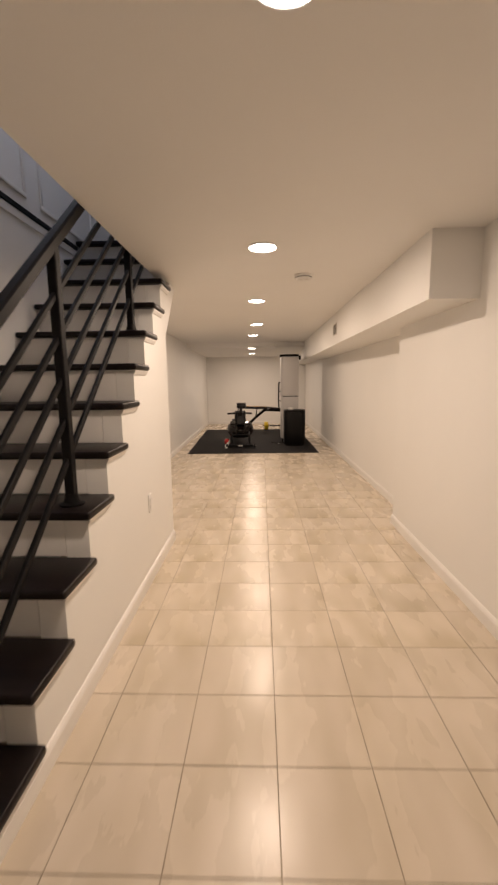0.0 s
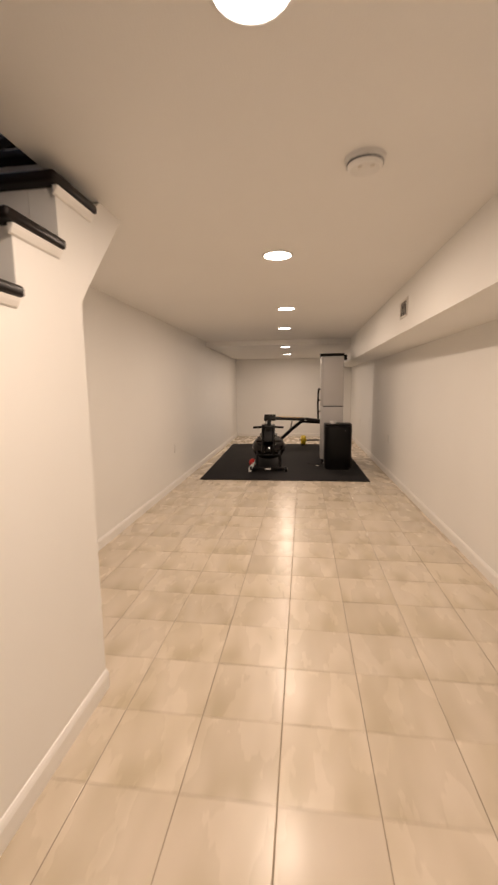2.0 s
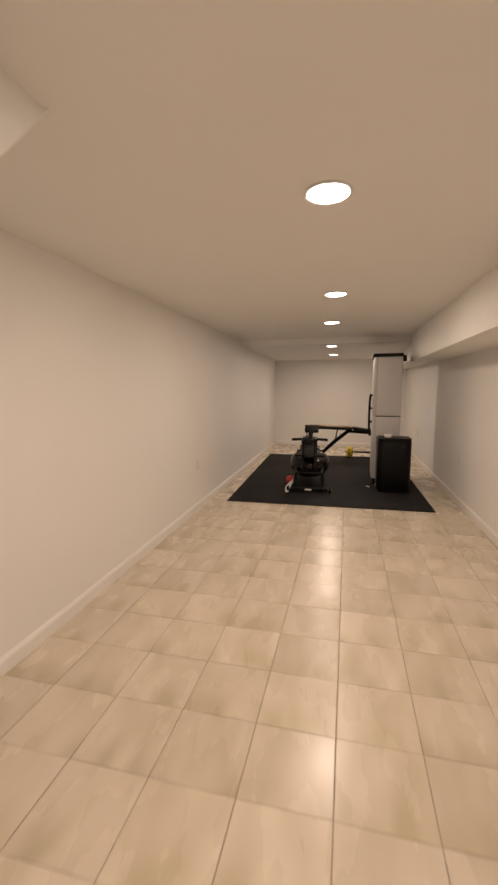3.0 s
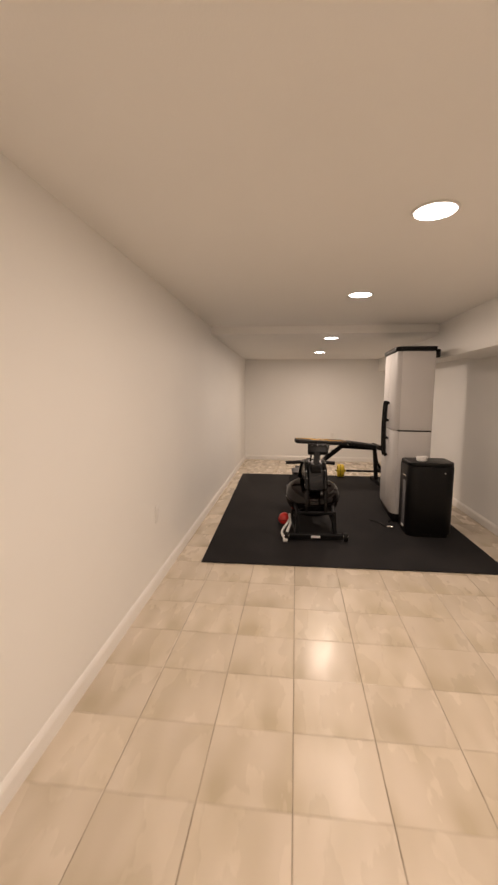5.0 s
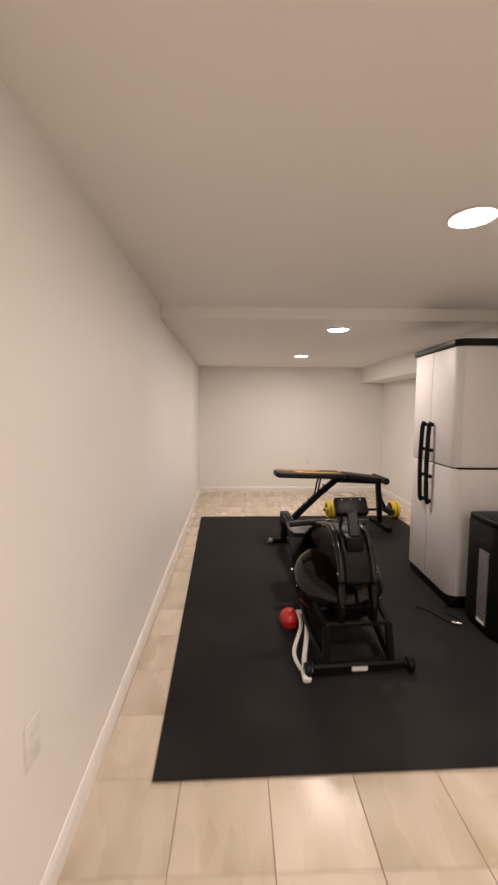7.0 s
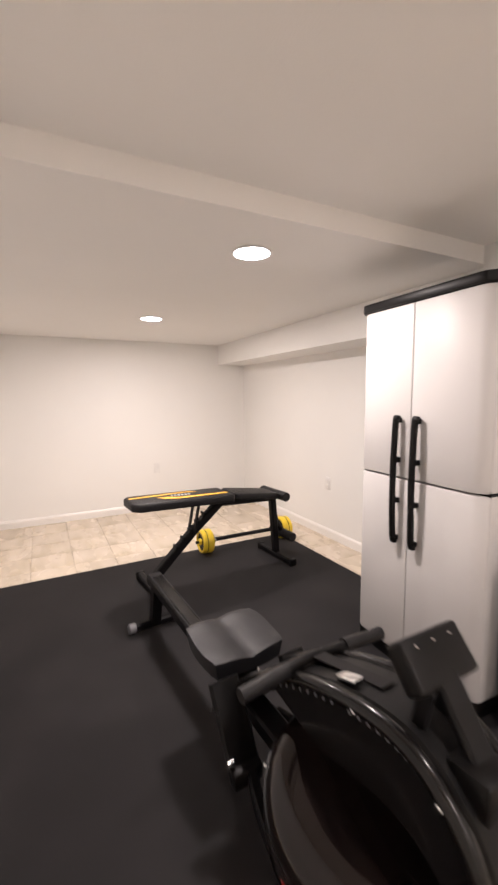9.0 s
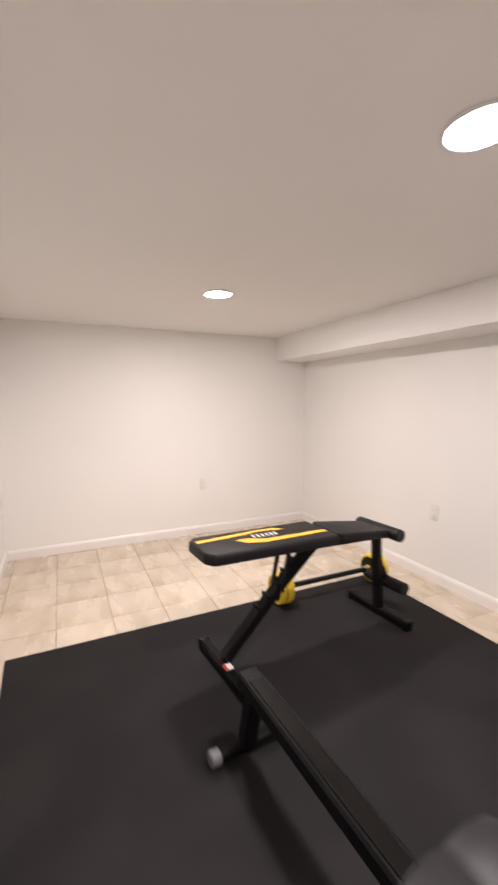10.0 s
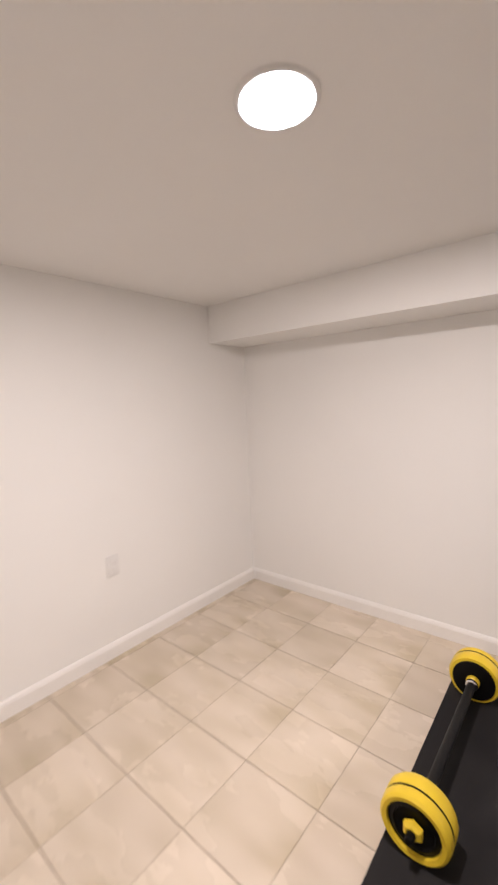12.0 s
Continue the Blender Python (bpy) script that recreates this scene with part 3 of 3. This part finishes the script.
part("seat", bm, GREYVINYL, row, "grey contoured seat pad", 60)

# lettering too small to read along the arch, as plain bars
for k, p in enumerate(arch[14:32]):
    if k != 9:
        part("lettering", prism([(p.y - 0.003, p.z - 0.030), (p.y + 0.003, p.z - 0.032), (p.y + 0.004, p.z - 0.022), (p.y - 0.002, p.z - 0.020)], "x", -0.0830, -0.0822), GREY, row, smooth=None)

# ---------- red ball and white charger lead beside it ----------
ball = thing("red_massage_ball", "glossy red ball-shaped device on the mat", "ball", pose(-0.540, 7.838, MZ))
part("shell", lathe([(0.012, 0.0), (0.044, 0.010), (0.060, 0.036), (0.061, 0.058), (0.050, 0.090), (0.028, 0.110), (0.008, 0.115)], 36), RED, ball)
part("seam", lathe([(0.0600, 0.048), (0.0620, 0.050), (0.0620, 0.052), (0.0600, 0.054)], 36), BLACKPL, ball)
lead = thing("white_power_lead", "white power lead with a plug on the mat", "cable", pose(0.015, 0.05, MZ))
part("cord", tube(curve_points([(-0.50, 7.80, 0.09), (-0.470, 7.70, 0.12), (-0.490, 7.55, 0.09), (-0.525, 7.42, 0.03), (-0.53, 7.34, 0.014)], 8), 0.013, 10), WHITEPL, lead)
part("cord_loop", tube(curve_points([(-0.505, 7.79, 0.10), (-0.505, 7.66, 0.08), (-0.565, 7.50, 0.03), (-0.555, 7.40, 0.01), (-0.53, 7.345, 0.014)], 8), 0.011, 10), WHITEPL, lead)
part("plug", made_box(-0.555, -0.510, 7.275, 7.345, 0.0, 0.036, 0.012, 3), WHITEPL, lead)

wire = thing("black_cable", "thin black cable with a metal connector on the mat", "cable", pose(0, 0, MZ))
part("wire", tube(curve_points([(0.58, 8.12, 0.006), (0.50, 7.98, 0.006), (0.545, 7.90, 0.006), (0.47, 7.86, 0.006), (0.40, 8.0, 0.006), (0.34, 8.06, 0.006)], 8), 0.005, 8), STEEL, wire)
part("connector", tube([(0.47, 7.855, 0.010), (0.52, 7.835, 0.010)], 0.0095, 12), CHROME, wire)

# ---------- weight bench ----------
bench = thing("weight_bench", "black padded weight bench with yellow stripes", "bench", pose(0.028, 9.836, MZ, 0, 0, 5.4))


def pad(x0, x1, w0, w1, z0, z1, t, cut):
    """A padded board from x0 to x1 that narrows, with clipped corners and rounded edges."""
    pts = [(x0, -w0 / 2 + cut), (x0 + cut * 0.8, -w0 / 2), (x1 - cut * 0.4, -w1 / 2), (x1, -w1 / 2 + cut * 0.4), (x1, w1 / 2 - cut * 0.4), (x1 - cut * 0.4, w1 / 2), (x0 + cut * 0.8, w0 / 2), (x0, w0 / 2 - cut)]
    bm = prism(pts, "z", -t, 0.0, 0.014, 4)
    for v in bm.verts:
        v.co.z += z0 + (z1 - z0) * (v.co.x - x0) / (x1 - x0)
    return bm


back = part("back_pad", pad(-0.480, 0.264, 0.270, 0.300, 0.648, 0.620, 0.055, 0.045), VINYL, bench, "black vinyl back pad")


def pad_top(x):
    return 0.648 - 0.028 * (x + 0.480) / 0.744 + 0.0012


def decal(points):
    bm = prism(points, "z", 0.0, 0.0012)
    for v in bm.verts:
        v.co.z += pad_top(v.co.x) - 0.0008
    return bm


part("stripe", decal([(-0.455, 0.034), (-0.455, 0.064), (-0.10, 0.100), (0.00, 0.100), (0.05, 0.066), (-0.005, 0.066), (-0.02, 0.078), (-0.13, 0.078), (-0.16, 0.064)]), YELLOWPRINT, back, "yellow printed stripe", smooth=None)
part("stripe", decal([(0.245, -0.062), (0.245, -0.034), (-0.115, -0.034), (-0.16, -0.020), (-0.20, 0.004), (-0.275, 0.004), (-0.235, -0.052), (-0.15, -0.076)]), YELLOWPRINT, back, "yellow printed stripe", smooth=None)
for i in range(6):
    x = -0.170 + i * 0.026
    part("lettering", decal([(x, 0.000), (x + 0.012, 0.000), (x + 0.018, 0.044), (x + 0.006, 0.044)]), PALETEXT, back, "pale printed lettering", smooth=None)
seat = part("seat_pad", pad(0.277, 0.675, 0.26, 0.23, 0.620, 0.568, 0.050, 0.03), VINYL, bench, "black vinyl seat pad")
part("leg_roller", tube([(0.708, -0.16, 0.540), (0.708, 0.16, 0.540)], 0.036, 20), VINYL, bench, "black foam leg roller")
part("leg_roller", tube([(0.790, -0.14, 0.195), (0.790, 0.14, 0.195)], 0.036, 20), VINYL, bench, "black foam leg roller")
part("roller_arm", bar([(0.700, 0, 0.530), (0.725, 0, 0.31), (0.790, 0, 0.195)], 0.03, 0.035), STEEL, bench)
part("main_beam", bar([(-0.335, 0, 0.065), (-0.02, 0, 0.36), (0.205, 0, 0.545)], 0.055, 0.060, 0.008), STEEL, bench, "black steel diagonal beam")
part("seat_beam", bar([(0.17, 0, 0.540), (0.69, 0, 0.510)], 0.045, 0.050, 0.008), STEEL, bench)
part("rear_post", bar([(0.685, 0, 0.505), (0.722, 0, 0.055)], 0.050, 0.055, 0.008), STEEL, bench)
for y in (-0.045, 0.045):
    part("support_strut", bar([(-0.03, y, 0.345), (0.02, y, 0.60)], 0.012, 0.030, 0.003), STEEL, bench)
for i in range(5):
    x = -0.16 + i * 0.055
    part("adjust_notch", made_box(x, x + 0.012, -0.033, 0.033, 0.262 + i * 0.0515, 0.285 + i * 0.0515, 0.003), STEEL, bench)
a = part("front_foot", bar([(-0.345, -0.215, 0.028), (-0.345, 0.215, 0.028)], 0.050, 0.050, 0.010), STEEL, bench)
b = part("rear_foot", bar([(0.727, -0.21, 0.028), (0.727, 0.215, 0.028)], 0.050, 0.050, 0.010), STEEL, bench)
for foot, x, ys in ((a, -0.345, (-0.222, 0.222)), (b, 0.727, (-0.217, 0.222))):
    for y in ys:
        part("end_cap", made_box(x - 0.029, x + 0.029, y - 0.014, y + 0.014, 0.0, 0.056, 0.006), BLACKPL, foot)
part("label", made_box(-0.366, -0.324, -0.075, -0.030, 0.0533, 0.0545), WHITEPL, a, "white and red sticker", smooth=None)
part("label_edge", made_box(-0.366, -0.352, -0.075, -0.030, 0.0546, 0.0552), RED, a, smooth=None)

# ---------- barbell with yellow plates ----------
bell = thing("barbell", "black barbell with yellow weight plates on the mat", "barbell", pose(0.022, 10.272, MZ + 0.101))
part("grip_bar", tube([(0.30, 0, 0), (0.975, 0, 0)], 0.017, 18), VINYL, bell, "black padded connecting bar")
for s, x in ((-1, 0.252), (1, 1.022)):
    m = pose(x, 0, 0, 0, 90 * s)
    p = part("weight_plate", lathe([(0.076, 0.030), (0.078, 0.050), (0.090, 0.052), (0.098, 0.044), (0.101, 0.020), (0.0985, 0.015), (0.0985, 0.008), (0.101, 0.003), (0.101, -0.030), (0.094, -0.044), (0.03, -0.044)], 48, m), YELLOW, bell, "yellow round weight plate")
    part("plate_face", lathe([(0.0755, 0.031), (0.0755, 0.040), (0.060, 0.044), (0.056, 0.038), (0.02, 0.037)], 40, m), BLACKPL, p, "black recessed plate face")
    part("plate_back", lathe([(0.082, -0.0445), (0.082, -0.050), (0.070, -0.052), (0.028, -0.0525)], 40, m), BLACKPL, p, "black inner plate face")
    part("groove_ring", lathe([(0.0978, 0.0085), (0.0995, 0.0085), (0.0995, 0.0145), (0.0978, 0.0145)], 40, m), BLACKPL, p)
    part("star_nut", lathe([(0.022, 0.039), (0.030, 0.043), (0.030, 0.056), (0.020, 0.064)], 6, m), YELLOW, p)
    part("bar_end", lathe([(0.013, 0.060), (0.013, 0.085), (0.010, 0.088)], 16, m), BLACKPL, bell)
    part("collar", lathe([(0.020, -0.045), (0.026, -0.052), (0.026, -0.066), (0.019, -0.072)], 24, m), YELLOW, bell, "yellow collar")
    part("chrome_collar", lathe([(0.020, -0.073), (0.024, -0.076), (0.024, -0.086), (0.018, -0.090)], 24, m), CHROME, bell)

# ---------- floor tiles ----------
PX, PY, X0, Y0, SKEW = 0.3125, 0.3094, 0.186, 0.975, 0.0008
G = 0.0020


def tile_mesh():
    bm = bmesh.new()
    w, h = PX / 2 - G, PY / 2 - 0.0008
    c = 0.0018
    vs = [[bm.verts.new((sx * (w - i), sy * (h - i), z)) for sx, sy in ((-1, -1), (1, -1), (1, 1), (-1, 1))] for i, z in ((0, -0.002), (0, -0.0008), (c, 0.0))]
    for a, b in zip(vs, vs[1:]):
        for i in range(4):
            bm.faces.new((a[i], a[(i + 1) % 4], b[(i + 1) % 4], b[i]))
    bm.faces.new(vs[-1])
    return bm


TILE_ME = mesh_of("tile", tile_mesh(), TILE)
rest_v, rest_f = [], []
count = 0
cells = []
for j in range(-9, 36):
    for i in range(-6, 5):
        cx, cy = X0 + (i + 0.5) * PX, Y0 + (j + 0.5) * PY
        if cx - PX / 2 > RW or cx + PX / 2 < LW1 or cy - PY / 2 > Y_BACK:
            continue
        if cy + PY / 2 < 2.85 and cx + PX / 2 < SW:
            continue
        if -1.1 + PX / 2 < cx < 1.1 - PX / 2 and 6.95 + PY / 2 < cy < 10.3 - PY / 2:
            continue
        cells.append((cx, cy))
cells.sort(key=lambda c: -c[1])
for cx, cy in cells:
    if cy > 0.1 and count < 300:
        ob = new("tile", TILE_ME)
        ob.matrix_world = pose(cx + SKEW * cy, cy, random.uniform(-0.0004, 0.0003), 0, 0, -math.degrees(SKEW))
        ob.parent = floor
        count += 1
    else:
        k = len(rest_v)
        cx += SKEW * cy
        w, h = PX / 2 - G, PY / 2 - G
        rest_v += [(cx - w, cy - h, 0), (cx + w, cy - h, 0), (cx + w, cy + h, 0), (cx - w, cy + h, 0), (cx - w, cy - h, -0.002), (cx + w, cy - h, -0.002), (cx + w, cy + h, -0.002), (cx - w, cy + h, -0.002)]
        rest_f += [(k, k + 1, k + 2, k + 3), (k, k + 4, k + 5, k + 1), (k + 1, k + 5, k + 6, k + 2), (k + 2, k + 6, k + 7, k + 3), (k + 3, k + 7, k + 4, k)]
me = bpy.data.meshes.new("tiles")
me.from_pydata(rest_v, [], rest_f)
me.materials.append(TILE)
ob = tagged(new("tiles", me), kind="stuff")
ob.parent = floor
